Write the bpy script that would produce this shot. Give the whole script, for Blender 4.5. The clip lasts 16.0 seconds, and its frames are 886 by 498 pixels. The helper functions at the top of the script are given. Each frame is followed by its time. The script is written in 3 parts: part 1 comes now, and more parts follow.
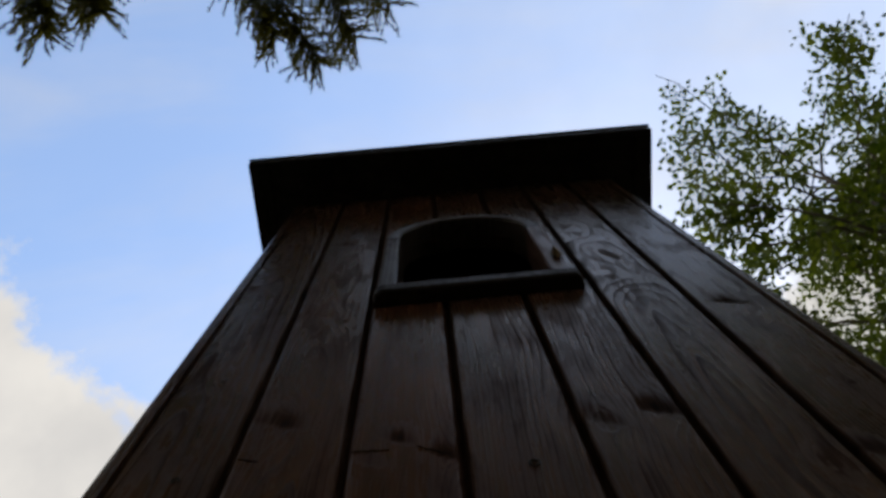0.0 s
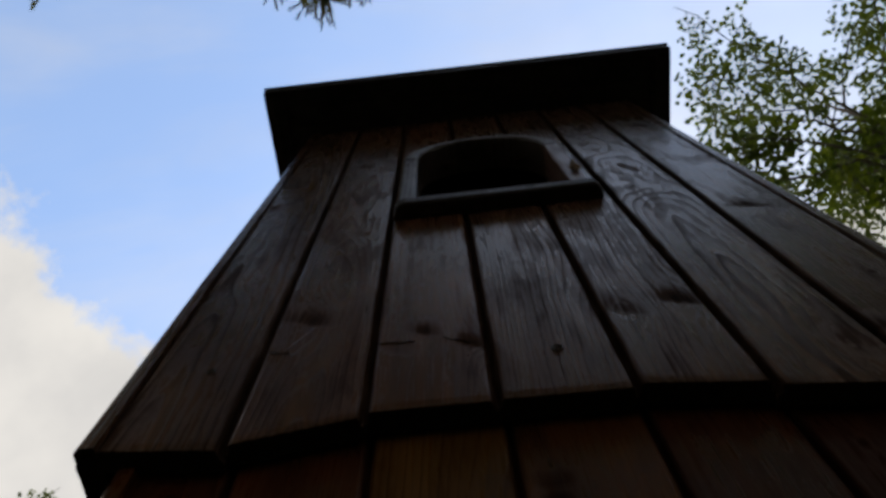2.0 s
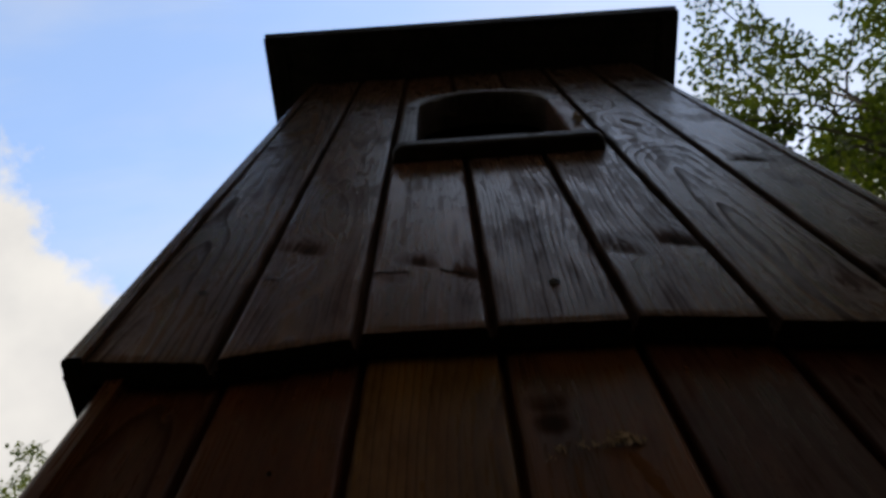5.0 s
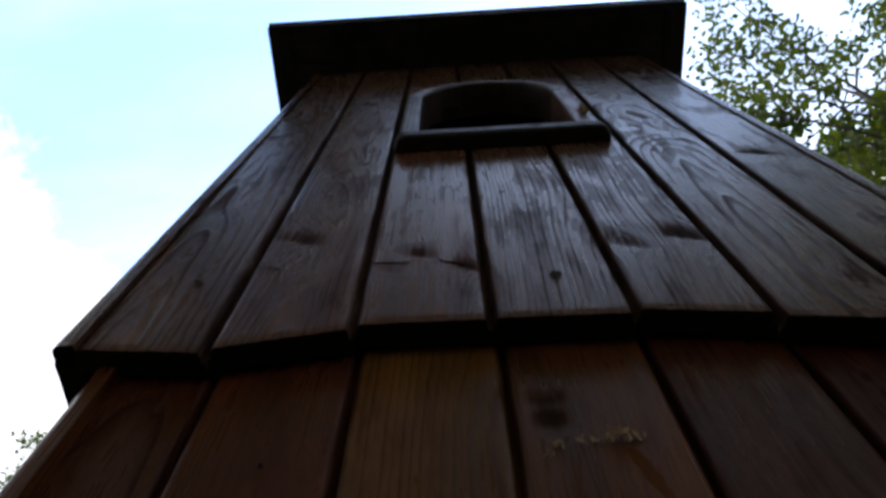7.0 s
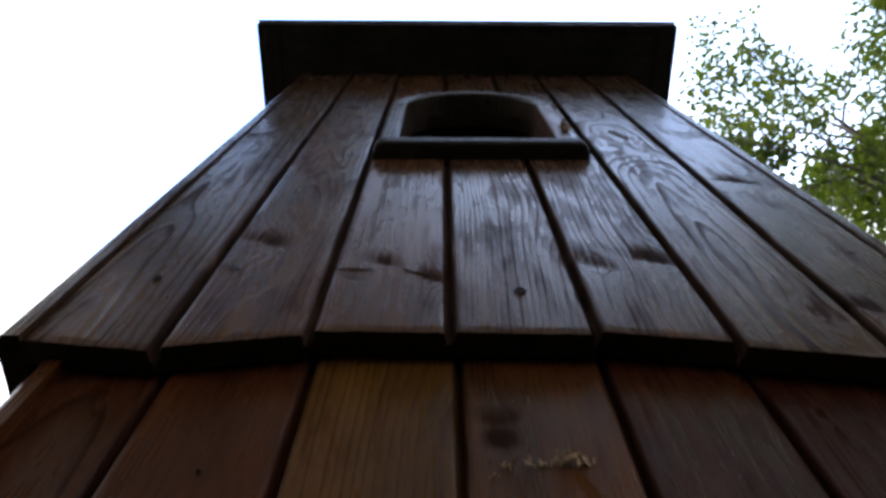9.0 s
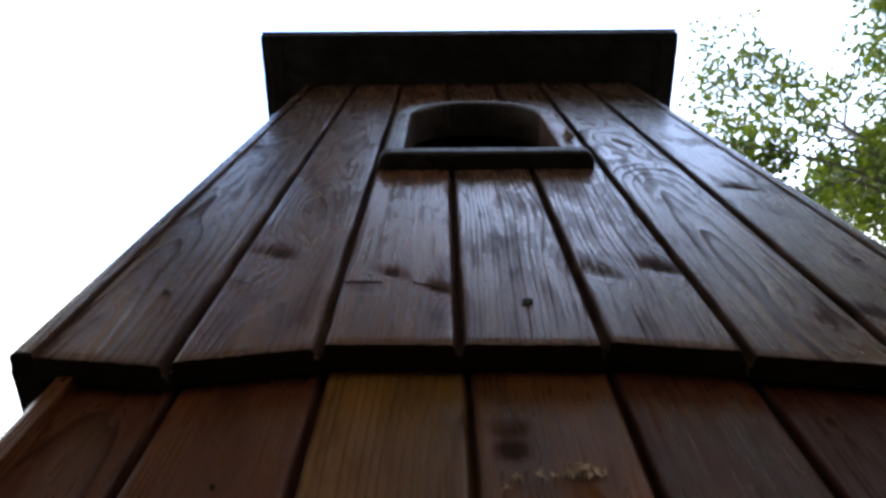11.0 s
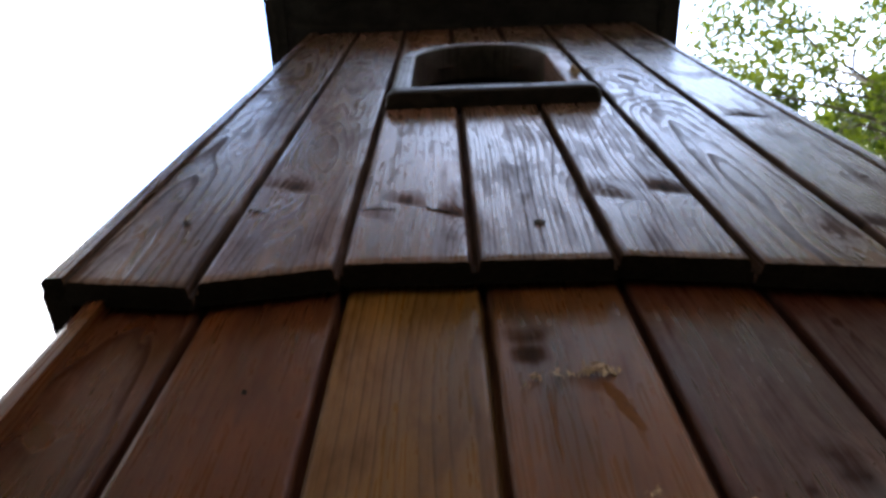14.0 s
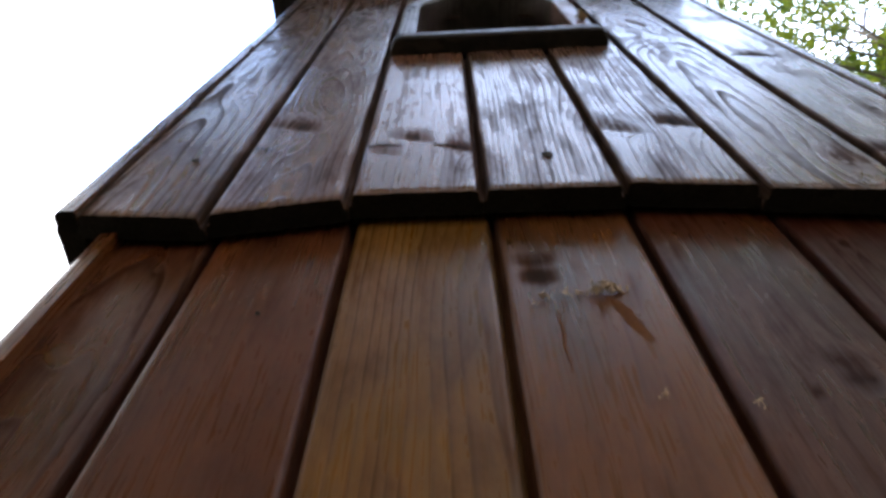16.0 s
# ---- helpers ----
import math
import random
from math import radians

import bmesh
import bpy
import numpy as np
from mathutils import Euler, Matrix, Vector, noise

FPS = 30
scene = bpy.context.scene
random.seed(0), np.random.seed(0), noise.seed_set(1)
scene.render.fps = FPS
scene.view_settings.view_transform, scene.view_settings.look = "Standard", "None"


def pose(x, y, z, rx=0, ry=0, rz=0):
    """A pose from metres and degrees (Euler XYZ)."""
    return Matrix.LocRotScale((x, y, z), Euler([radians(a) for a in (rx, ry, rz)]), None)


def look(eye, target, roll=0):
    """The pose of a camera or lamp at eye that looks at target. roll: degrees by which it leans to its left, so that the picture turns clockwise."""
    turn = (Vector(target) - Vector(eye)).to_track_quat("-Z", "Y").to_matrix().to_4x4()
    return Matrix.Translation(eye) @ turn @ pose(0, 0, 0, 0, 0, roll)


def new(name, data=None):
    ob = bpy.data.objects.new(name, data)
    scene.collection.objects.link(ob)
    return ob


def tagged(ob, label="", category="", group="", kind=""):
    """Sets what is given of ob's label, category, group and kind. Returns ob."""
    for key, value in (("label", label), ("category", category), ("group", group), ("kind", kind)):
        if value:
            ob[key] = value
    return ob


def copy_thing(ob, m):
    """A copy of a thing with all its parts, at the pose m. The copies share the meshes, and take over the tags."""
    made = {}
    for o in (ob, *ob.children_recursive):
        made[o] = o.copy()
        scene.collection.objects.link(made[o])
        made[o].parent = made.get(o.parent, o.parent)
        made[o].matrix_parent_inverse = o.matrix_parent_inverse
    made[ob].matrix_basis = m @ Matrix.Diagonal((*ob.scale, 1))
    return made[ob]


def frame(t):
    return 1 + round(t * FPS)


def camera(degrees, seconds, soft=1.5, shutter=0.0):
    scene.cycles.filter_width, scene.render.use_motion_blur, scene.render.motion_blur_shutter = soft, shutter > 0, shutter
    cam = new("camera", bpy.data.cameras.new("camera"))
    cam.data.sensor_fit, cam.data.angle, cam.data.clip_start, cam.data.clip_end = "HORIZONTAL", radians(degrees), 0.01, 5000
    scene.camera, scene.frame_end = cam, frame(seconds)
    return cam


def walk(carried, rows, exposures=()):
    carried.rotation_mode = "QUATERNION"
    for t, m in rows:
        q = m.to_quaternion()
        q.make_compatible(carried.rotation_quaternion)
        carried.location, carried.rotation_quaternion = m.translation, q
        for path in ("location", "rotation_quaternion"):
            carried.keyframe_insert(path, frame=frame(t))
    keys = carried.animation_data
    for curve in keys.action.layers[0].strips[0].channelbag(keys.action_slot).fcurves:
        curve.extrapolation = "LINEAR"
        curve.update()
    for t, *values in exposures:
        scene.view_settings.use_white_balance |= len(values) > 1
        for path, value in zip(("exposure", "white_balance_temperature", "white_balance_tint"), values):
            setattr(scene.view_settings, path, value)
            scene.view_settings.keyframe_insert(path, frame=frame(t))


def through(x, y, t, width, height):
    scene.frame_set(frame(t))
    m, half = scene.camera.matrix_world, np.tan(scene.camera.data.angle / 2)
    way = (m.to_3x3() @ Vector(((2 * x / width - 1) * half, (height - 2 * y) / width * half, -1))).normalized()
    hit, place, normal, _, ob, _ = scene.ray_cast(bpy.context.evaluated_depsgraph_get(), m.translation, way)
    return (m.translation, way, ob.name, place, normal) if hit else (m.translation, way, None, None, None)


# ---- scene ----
cam = camera(64.0, 16.0, soft=3.3)
PATH = [
    (0, (-0.058, -0.33, 1.078), (-0.033, 0.224, 3.0), -7.7),
    (0.5, (-0.064, -0.308, 1.071), (-0.076, 0.345, 2.961), -5.6),
    (1, (-0.066, -0.305, 1.077), (-0.1, 0.346, 2.968), -4.5),
    (1.5, (-0.067, -0.293, 1.071), (-0.098, 0.408, 2.944), -4.2),
    (2, (-0.069, -0.292, 1.057), (-0.101, 0.405, 2.932), -3.8),
    (2.5, (-0.073, -0.275, 1.054), (-0.099, 0.467, 2.911), -4.7),
    (3, (-0.076, -0.273, 1.051), (-0.108, 0.448, 2.916), -3.4),
    (3.5, (-0.086, -0.271, 1.046), (-0.142, 0.464, 2.905), -1.8),
    (4, (-0.084, -0.266, 1.046), (-0.131, 0.477, 2.902), -1.8),
    (4.5, (-0.083, -0.257, 1.049), (-0.123, 0.498, 2.901), -2.6),
    (5, (-0.076, -0.255, 1.052), (-0.098, 0.514, 2.898), -2.3),
    (7.5, (-0.069, -0.242, 1.061), (-0.109, 0.555, 2.895), -0.5),
    (8, (-0.066, -0.233, 1.055), (-0.097, 0.589, 2.878), -1.0),
    (8.5, (-0.066, -0.236, 1.058), (-0.095, 0.595, 2.877), -0.2),
    (9, (-0.056, -0.247, 1.069), (-0.05, 0.519, 2.916), -0.2),
    (9.2, (-0.055, -0.256, 1.07), (-0.023, 0.477, 2.93), -1.5),
    (11.5, (-0.063, -0.248, 1.065), (-0.077, 0.517, 2.913), 0.4),
    (12, (-0.066, -0.234, 1.054), (-0.081, 0.604, 2.871), 1.2),
    (12.5, (-0.068, -0.243, 1.058), (-0.094, 0.576, 2.882), 0.1),
    (13, (-0.074, -0.227, 1.049), (-0.114, 0.644, 2.849), 1.2),
    (13.5, (-0.074, -0.233, 1.049), (-0.121, 0.602, 2.865), 1.0),
    (14, (-0.067, -0.23, 1.044), (-0.087, 0.622, 2.854), -0.7),
    (14.5, (-0.067, -0.223, 1.044), (-0.099, 0.64, 2.847), -0.2),
    (15, (-0.069, -0.222, 1.038), (-0.111, 0.654, 2.836), 1.0),
    (15.5, (-0.069, -0.222, 1.036), (-0.119, 0.65, 2.835), 0.9),
    (16, (-0.07, -0.206, 1.028), (-0.11, 0.725, 2.798), -0.3),
]
EXPOSURES = [(0, -1.45, 6750, 9), (5.2, -1.3, 6750, 9), (7.3, -0.3, 5950, 11), (8.5, 0.0, 5950, 11), (9.0, 0.35, 5950, 11), (9.2, 0.4, 5950, 11),
             (11.3, 0.72, 5950, 12), (12.0, 0.7, 6000, 12), (13.0, 1.0, 6100, 12), (16, 1.45, 6200, 12)]
walk(cam, [(t, look(eye, target, roll)) for t, eye, target, roll in PATH], EXPOSURES)

# ---------------------------------------------------------------- world, sun
SUN_EL, SUN_AZ = 50.0, 30.0          # degrees; azimuth from +y towards +x


def setup_world():
    w = bpy.data.worlds.new("sky_world")
    scene.world = w
    w.use_nodes = True
    nt = w.node_tree
    nt.nodes.clear()
    N, L = nt.nodes.new, nt.links.new
    out, bg = N("ShaderNodeOutputWorld"), N("ShaderNodeBackground")
    sky = N("ShaderNodeTexSky")
    sky.sky_type, sky.sun_disc = "NISHITA", False
    sky.sun_elevation, sky.sun_rotation = radians(SUN_EL), radians(SUN_AZ)
    sky.air_density, sky.dust_density, sky.ozone_density = 1.0, 0.6, 1.2
    geo = N("ShaderNodeTexCoord")
    sep = N("ShaderNodeSeparateXYZ")
    L(geo.outputs["Generated"], sep.inputs[0])

    def mth(op, a, b=None, c=None):
        n = N("ShaderNodeMath")
        n.operation = op
        for i, v in enumerate((a, b, c)):
            if v is None:
                continue
            if isinstance(v, (int, float)):
                n.inputs[i].default_value = v
            else:
                L(v, n.inputs[i])
        return n.outputs[0]

    def nse(scale, detail, rough, vec=None, dist=0.0):
        n = N("ShaderNodeTexNoise")
        n.inputs["Scale"].default_value = scale
        n.inputs["Detail"].default_value = detail
        n.inputs["Roughness"].default_value = rough
        n.inputs["Distortion"].default_value = dist
        L(vec or geo.outputs["Generated"], n.inputs["Vector"])
        return n.outputs["Fac"]

    def smooth(v, lo, hi):
        n = N("ShaderNodeMapRange")
        n.interpolation_type = "SMOOTHSTEP"
        L(v, n.inputs[0])
        n.inputs[1].default_value, n.inputs[2].default_value = lo, hi
        return n.outputs[0]

    z = sep.outputs[2]
    # heaped cloud, thicker towards the horizon
    lump = mth("ADD", mth("MULTIPLY", nse(3.1, 3, 0.5), 0.06), mth("MULTIPLY", nse(14.0, 7, 0.62), 0.10))
    edge = mth("ADD", mth("SUBTRACT", CLOUD_TOP, z), mth("SUBTRACT", lump, 0.08))
    heap = smooth(edge, -0.008, 0.024)
    # thin high streaks
    mp = N("ShaderNodeMapping")
    mp.inputs["Rotation"].default_value = (0, 0, radians(33))
    mp.inputs["Scale"].default_value = (1.4, 4.5, 2.0)
    L(geo.outputs["Generated"], mp.inputs[0])
    veil = mth("MULTIPLY", smooth(nse(1.6, 5, 0.55, mp.outputs[0], 0.3), 0.40, 0.80), 0.26)
    haze = mth("MULTIPLY", smooth(sep.outputs[0], -0.25, 0.6), 0.35)
    back = mth("MULTIPLY", smooth(mth("MULTIPLY", sep.outputs[1], -1.0), 0.0, 0.35), 0.40)
    cover = mth("MAXIMUM", heap, mth("MINIMUM", mth("ADD", mth("ADD", veil, 0.08), mth("MAXIMUM", haze, back)), 0.88))
    shade = N("ShaderNodeMixRGB")
    L(smooth(nse(5.0, 5, 0.55), 0.3, 0.7), shade.inputs[0])
    shade.inputs[1].default_value = (12.2, 12.1, 12.2, 1)
    shade.inputs[2].default_value = (15.0, 14.7, 14.4, 1)
    tint = N("ShaderNodeMixRGB")
    tint.blend_type = "MULTIPLY"
    tint.inputs[0].default_value = 1.0
    L(sky.outputs[0], tint.inputs[1])
    tint.inputs[2].default_value = (SKY_GAIN * 0.95, SKY_GAIN, SKY_GAIN * 1.03, 1)
    mix = N("ShaderNodeMixRGB")
    L(cover, mix.inputs[0])
    L(tint.outputs[0], mix.inputs[1])
    L(shade.outputs[0], mix.inputs[2])
    L(mix.outputs[0], bg.inputs[0])
    bg.inputs[1].default_value = 0.15
    L(bg.outputs[0], out.inputs[0])


CLOUD_TOP, SKY_GAIN = 0.838, 6.2
setup_world()
sun = new("sun", bpy.data.lights.new("sun", "SUN"))
sun.data.energy, sun.data.angle, sun.data.color = 3.0, radians(0.6), (1.0, 0.94, 0.85)
_a, _e = radians(SUN_AZ), radians(SUN_EL)
sun.matrix_world = look((20 * math.sin(_a) * math.cos(_e), 20 * math.cos(_a) * math.cos(_e), 20 * math.sin(_e)), (0, 0, 0))


# ---------------------------------------------------------------- materials
class Nodes:
    """Short hand for a principled material's node tree."""

    def __init__(self, name):
        self.mat = bpy.data.materials.new(name)
        self.mat.use_nodes = True
        self.nt = self.mat.node_tree
        self.bsdf = self.nt.nodes["Principled BSDF"]
        self.coord = self.nt.nodes.new("ShaderNodeTexCoord")
        self.info = self.nt.nodes.new("ShaderNodeObjectInfo")

    def link(self, a, b):
        self.nt.links.new(a, b)

    def put(self, sock, v):
        if isinstance(v, (int, float, tuple)):
            sock.default_value = v
        else:
            self.link(v, sock)

    def math(self, op, a, b=0.0, c=0.0):
        n = self.nt.nodes.new("ShaderNodeMath")
        n.operation = op
        for i, v in enumerate((a, b, c)):
            self.put(n.inputs[i], v)
        return n.outputs[0]

    def vec(self, scale, offset=None):
        n = self.nt.nodes.new("ShaderNodeMapping")
        self.link(self.coord.outputs["Object"], n.inputs[0])
        n.inputs["Scale"].default_value = scale
        if offset:
            self.link(offset, n.inputs["Location"])
        return n.outputs[0]

    def noise(self, vec, scale, detail=4, rough=0.55, dist=0.0):
        n = self.nt.nodes.new("ShaderNodeTexNoise")
        self.link(vec, n.inputs["Vector"])
        n.inputs["Scale"].default_value, n.inputs["Detail"].default_value = scale, detail
        n.inputs["Roughness"].default_value, n.inputs["Distortion"].default_value = rough, dist
        return n.outputs["Fac"]

    def ramp(self, fac, stops):
        n = self.nt.nodes.new("ShaderNodeValToRGB")
        self.link(fac, n.inputs[0])
        e = n.color_ramp.elements
        while len(e) < len(stops):
            e.new(0.5)
        for el, (p, c) in zip(e, stops):
            el.position, el.color = p, (*c, 1) if isinstance(c, tuple) else (c, c, c, 1)
        return n.outputs[0]

    def mix(self, fac, a, b, mode="MIX"):
        n = self.nt.nodes.new("ShaderNodeMixRGB")
        n.blend_type = mode
        for s, v in zip(n.inputs, (fac, a, b)):
            self.put(s, (*v, 1) if isinstance(v, tuple) and len(v) == 3 else v)
        return n.outputs[0]

    def attr(self, name):
        n = self.nt.nodes.new("ShaderNodeAttribute")
        n.attribute_name = name
        return n.outputs["Fac"]

    def bump(self, height, strength, dist=0.001):
        n = self.nt.nodes.new("ShaderNodeBump")
        n.inputs["Strength"].default_value, n.inputs["Distance"].default_value = strength, dist
        self.link(height, n.inputs["Height"])
        self.link(n.outputs[0], self.bsdf.inputs["Normal"])

    def shift(self, k):
        """An offset that differs from board to board."""
        n = self.nt.nodes.new("ShaderNodeCombineXYZ")
        for i in range(3):
            self.link(self.math("MULTIPLY", self.info.outputs["Random"], k * (1 + 0.7 * i)), n.inputs[i])
        return n.outputs[0]


def wood(name, early, late, tints, rough=(0.26, 0.5), ring=0.0065, relief=0.5, worn=0.25, gloss=(0.1, 0.35), rings=0.7, thin=(0.09, 0.06, 0.045), grime=0.6, edge=0.5, stain=(0.5, 1.5)):
    """Stained softwood: growth rings from the board's own figure, thinned stain, and dull grime between glossy places."""
    m = Nodes(name)
    off = m.shift(37.0)
    fibre = m.noise(m.vec((170, 170, 3.0), off), 1.0, 5, 0.65)
    fine = m.noise(m.vec((600, 600, 14.0), off), 1.0, 3, 0.6)
    blot = m.noise(m.vec((9, 9, 3.5), off), 1.0, 4, 0.6, 0.4)
    wob = m.noise(m.vec((30, 30, 2.5), off), 1.0, 2, 0.5)
    count = m.math("ADD", m.math("DIVIDE", m.attr("grain"), ring), m.math("ADD", m.math("MULTIPLY", wob, 0.7), m.math("MULTIPLY", fibre, 0.12)))
    ph = m.math("FRACT", count)
    one = m.nt.nodes.new("ShaderNodeTexWhiteNoise")
    one.noise_dimensions = "1D"
    m.link(m.math("FLOOR", count), one.inputs["W"])
    own = m.math("MULTIPLY_ADD", one.outputs["Value"], 0.75, 0.25)
    fig = m.attr("fig")
    band = m.math("MULTIPLY", m.math("MULTIPLY", m.ramp(ph, [(0.0, 0.0), (0.45, 0.05), (0.72, 0.35), (0.88, 1.0), (0.94, 0.85), (1.0, 0.0)]), own), fig)
    rim = m.math("MULTIPLY", m.math("MULTIPLY", m.ramp(ph, [(0.0, 0.9), (0.05, 1.0), (0.16, 0.15), (0.3, 0.0), (0.96, 0.0), (1.0, 0.9)]), own), fig)
    kn = m.attr("knot")
    dark_knot, pale_knot = m.math("MAXIMUM", kn, 0.0), m.math("MAXIMUM", m.math("MULTIPLY", kn, -1.0), 0.0)
    col = m.mix(m.math("MULTIPLY", band, rings), early, late)
    col = m.mix(m.math("MULTIPLY", rim, edge), col, thin)
    col = m.mix(1.0, col, m.ramp(fibre, [(0.25, 0.70), (0.55, 1.0), (0.8, 1.25)]), "MULTIPLY")
    col = m.mix(1.0, col, m.ramp(blot, [(0.3, stain[0]), (0.5, 1.0), (0.72, stain[1])]), "MULTIPLY")
    col = m.mix(1.0, col, m.ramp(m.attr("tone"), tints), "MULTIPLY")
    # rubbed places where the stain has thinned
    rub = m.noise(m.vec((26, 26, 9), off), 1.0, 5, 0.6)
    col = m.mix(m.math("MULTIPLY", m.ramp(rub, [(0.52, 0.0), (0.70, 1.0)]), worn), col, thin)
    # dull dark grime in long patches that follow the grain
    g = m.noise(m.vec((34, 34, 10.0), off), 1.0, 6, 0.68, 0.25)
    g = m.math("ADD", g, m.math("MULTIPLY", m.math("SUBTRACT", fibre, 0.5), 0.42))
    g = m.math("ADD", g, m.math("MULTIPLY", m.math("SUBTRACT", blot, 0.5), 0.5))
    g = m.math("SUBTRACT", m.math("ADD", g, m.math("MULTIPLY", band, 0.16)), m.math("MULTIPLY", pale_knot, 0.3))
    dull = m.ramp(g, [(0.48, 0.0), (0.60, 0.45), (0.78, 1.0)])
    col = m.mix(m.math("MULTIPLY", dull, grime), col, tuple(c * 0.6 for c in late))
    col = m.mix(m.math("MULTIPLY", dark_knot, 0.94), col, (0.006, 0.005, 0.0045))
    m.link(col, m.bsdf.inputs["Base Color"])
    # varnish left on the soft wood and the ring edges, gone where grime and knots are
    sheen = m.math("SUBTRACT", m.math("ADD", m.math("MULTIPLY", rim, 0.25), 0.80), m.math("ADD", m.math("MULTIPLY", dull, 0.72), m.math("MULTIPLY", band, 0.30)))
    sheen = m.math("ADD", sheen, m.math("MULTIPLY", m.math("SUBTRACT", fine, 0.5), 0.7))
    sheen = m.math("SUBTRACT", m.math("ADD", sheen, m.math("MULTIPLY", pale_knot, 0.3)), m.math("MULTIPLY", dark_knot, 1.2))
    m.link(m.ramp(sheen, [(0.1, gloss[0]), (0.9, gloss[1])]), m.bsdf.inputs["Specular IOR Level"])
    m.link(m.mix(dark_knot, m.ramp(sheen, [(0.1, rough[1]), (0.9, rough[0])]), (0.9, 0.9, 0.9)), m.bsdf.inputs["Roughness"])
    h = m.math("ADD", m.math("MULTIPLY", band, 0.8), m.math("MULTIPLY", fibre, 0.35))
    h = m.math("ADD", h, m.math("ADD", m.math("MULTIPLY", fine, 0.2), m.math("MULTIPLY", rub, 0.25)))
    m.bump(h, relief, 0.0009)
    return m.mat


def plain(name, colours, scale=40.0, rough=0.6, relief=0.3, stretch=(1, 1, 1), spec=0.4):
    m = Nodes(name)
    v = m.vec(tuple(scale * s for s in stretch), m.shift(11.0))
    a, b = m.noise(v, 1.0, 6, 0.6), m.noise(v, 0.13, 3, 0.5)
    col = m.ramp(m.math("ADD", m.math("MULTIPLY", a, 0.6), m.math("MULTIPLY", b, 0.4)), [(0.32, colours[0]), (0.68, colours[1])])
    m.link(col, m.bsdf.inputs["Base Color"])
    m.bsdf.inputs["Roughness"].default_value = rough
    m.bsdf.inputs["Specular IOR Level"].default_value = spec
    m.bump(a, relief, 0.004)
    return m.mat


def leaf_material(name, dark, light, through):
    m = Nodes(name)
    geo = m.nt.nodes.new("ShaderNodeNewGeometry")
    col = m.ramp(geo.outputs["Random Per Island"], [(0.0, dark), (0.6, tuple((a + b) / 2 for a, b in zip(dark, light))), (1.0, light)])
    m.link(col, m.bsdf.inputs["Base Color"])
    m.bsdf.inputs["Roughness"].default_value = 0.45
    tr = m.nt.nodes.new("ShaderNodeBsdfTranslucent")
    m.link(m.mix(1.0, col, through, "MULTIPLY"), tr.inputs[0])
    mx = m.nt.nodes.new("ShaderNodeMixShader")
    mx.inputs[0].default_value = 0.38
    m.link(m.bsdf.outputs[0], mx.inputs[1])
    m.link(tr.outputs[0], mx.inputs[2])
    m.link(mx.outputs[0], m.nt.nodes["Material Output"].inputs[0])
    return m.mat


UPPER = wood("dark_lacquered_boards", (0.082, 0.037, 0.020), (0.020, 0.0105, 0.007),
             [(0.0, (0.7, 0.75, 0.8)), (0.5, (1.0, 1.0, 1.0)), (1.0, (1.35, 1.15, 1.0))], (0.18, 0.55), ring=0.0040, relief=0.42, worn=0.4, gloss=(0.04, 0.46), rings=0.42, thin=(0.17, 0.09, 0.058), grime=0.7, edge=0.75)
LOWER = wood("red_brown_boards", (0.098, 0.0265, 0.0065), (0.028, 0.0075, 0.0032),
             [(0.0, (0.25, 0.155, 0.17)), (0.45, (0.9, 0.88, 0.9)), (1.0, (1.08, 1.65, 1.0))], (0.25, 0.5), ring=0.0052, relief=0.2, worn=0.18, gloss=(0.06, 0.42), rings=0.7, thin=(0.17, 0.050, 0.006), grime=0.6, edge=0.12, stain=(0.45, 1.45))
TRIM = wood("stained_trim", (0.030, 0.021, 0.018), (0.015, 0.011, 0.010), [(0.0, 0.9), (1.0, 1.15)], (0.4, 0.6), relief=0.3, worn=0.2, gloss=(0.04, 0.2))
HEAD = wood("weathered_grey_brown_trim", (0.060, 0.042, 0.036), (0.03, 0.02, 0.017), [(0.0, 0.9), (1.0, 1.15)], (0.3, 0.5), relief=0.3, worn=0.4, gloss=(0.15, 0.5), grime=0.4)
JAMB = wood("reddish_trim", (0.125, 0.066, 0.052), (0.06, 0.03, 0.023), [(0.0, 0.9), (1.0, 1.1)], (0.3, 0.5), relief=0.3, worn=0.3, gloss=(0.15, 0.5), grime=0.4)
SOFFIT = wood("black_brown_soffit", (0.044, 0.035, 0.036), (0.026, 0.021, 0.021), [(0.0, 0.9), (1.0, 1.1)], (0.5, 0.75), relief=0.2, worn=0.0, gloss=(0.02, 0.08))
FELT = plain("roof_felt", ((0.025, 0.026, 0.028), (0.055, 0.055, 0.056)), 120, 0.9, 0.6)
CRUMB = plain("gnawed_wood_dust", ((0.15, 0.08, 0.04), (0.55, 0.38, 0.22)), 300, 0.9, 0.4)
# stained end grain, darkened further to paint in the shade under the overhang
END_SHADE = plain("end_grain_with_underside_shade", ((0.010, 0.007, 0.006), (0.026, 0.018, 0.014)), 300, 0.95, 0.5, spec=0.03)
DRIP = plain("dried_resin", ((0.060, 0.021, 0.006), (0.105, 0.038, 0.010)), 260, 0.8, 0.1, spec=0.05)
STEEL = plain("rusty_steel", ((0.006, 0.005, 0.004), (0.022, 0.014, 0.010)), 400, 0.5, 0.4)
BARK = plain("grey_brown_bark", ((0.05, 0.04, 0.03), (0.16, 0.13, 0.10)), 14, 0.9, 0.9, (1, 1, 0.25))
TURF = plain("turf", ((0.012, 0.014, 0.006), (0.035, 0.036, 0.015)), 3, 0.95, 0.8)
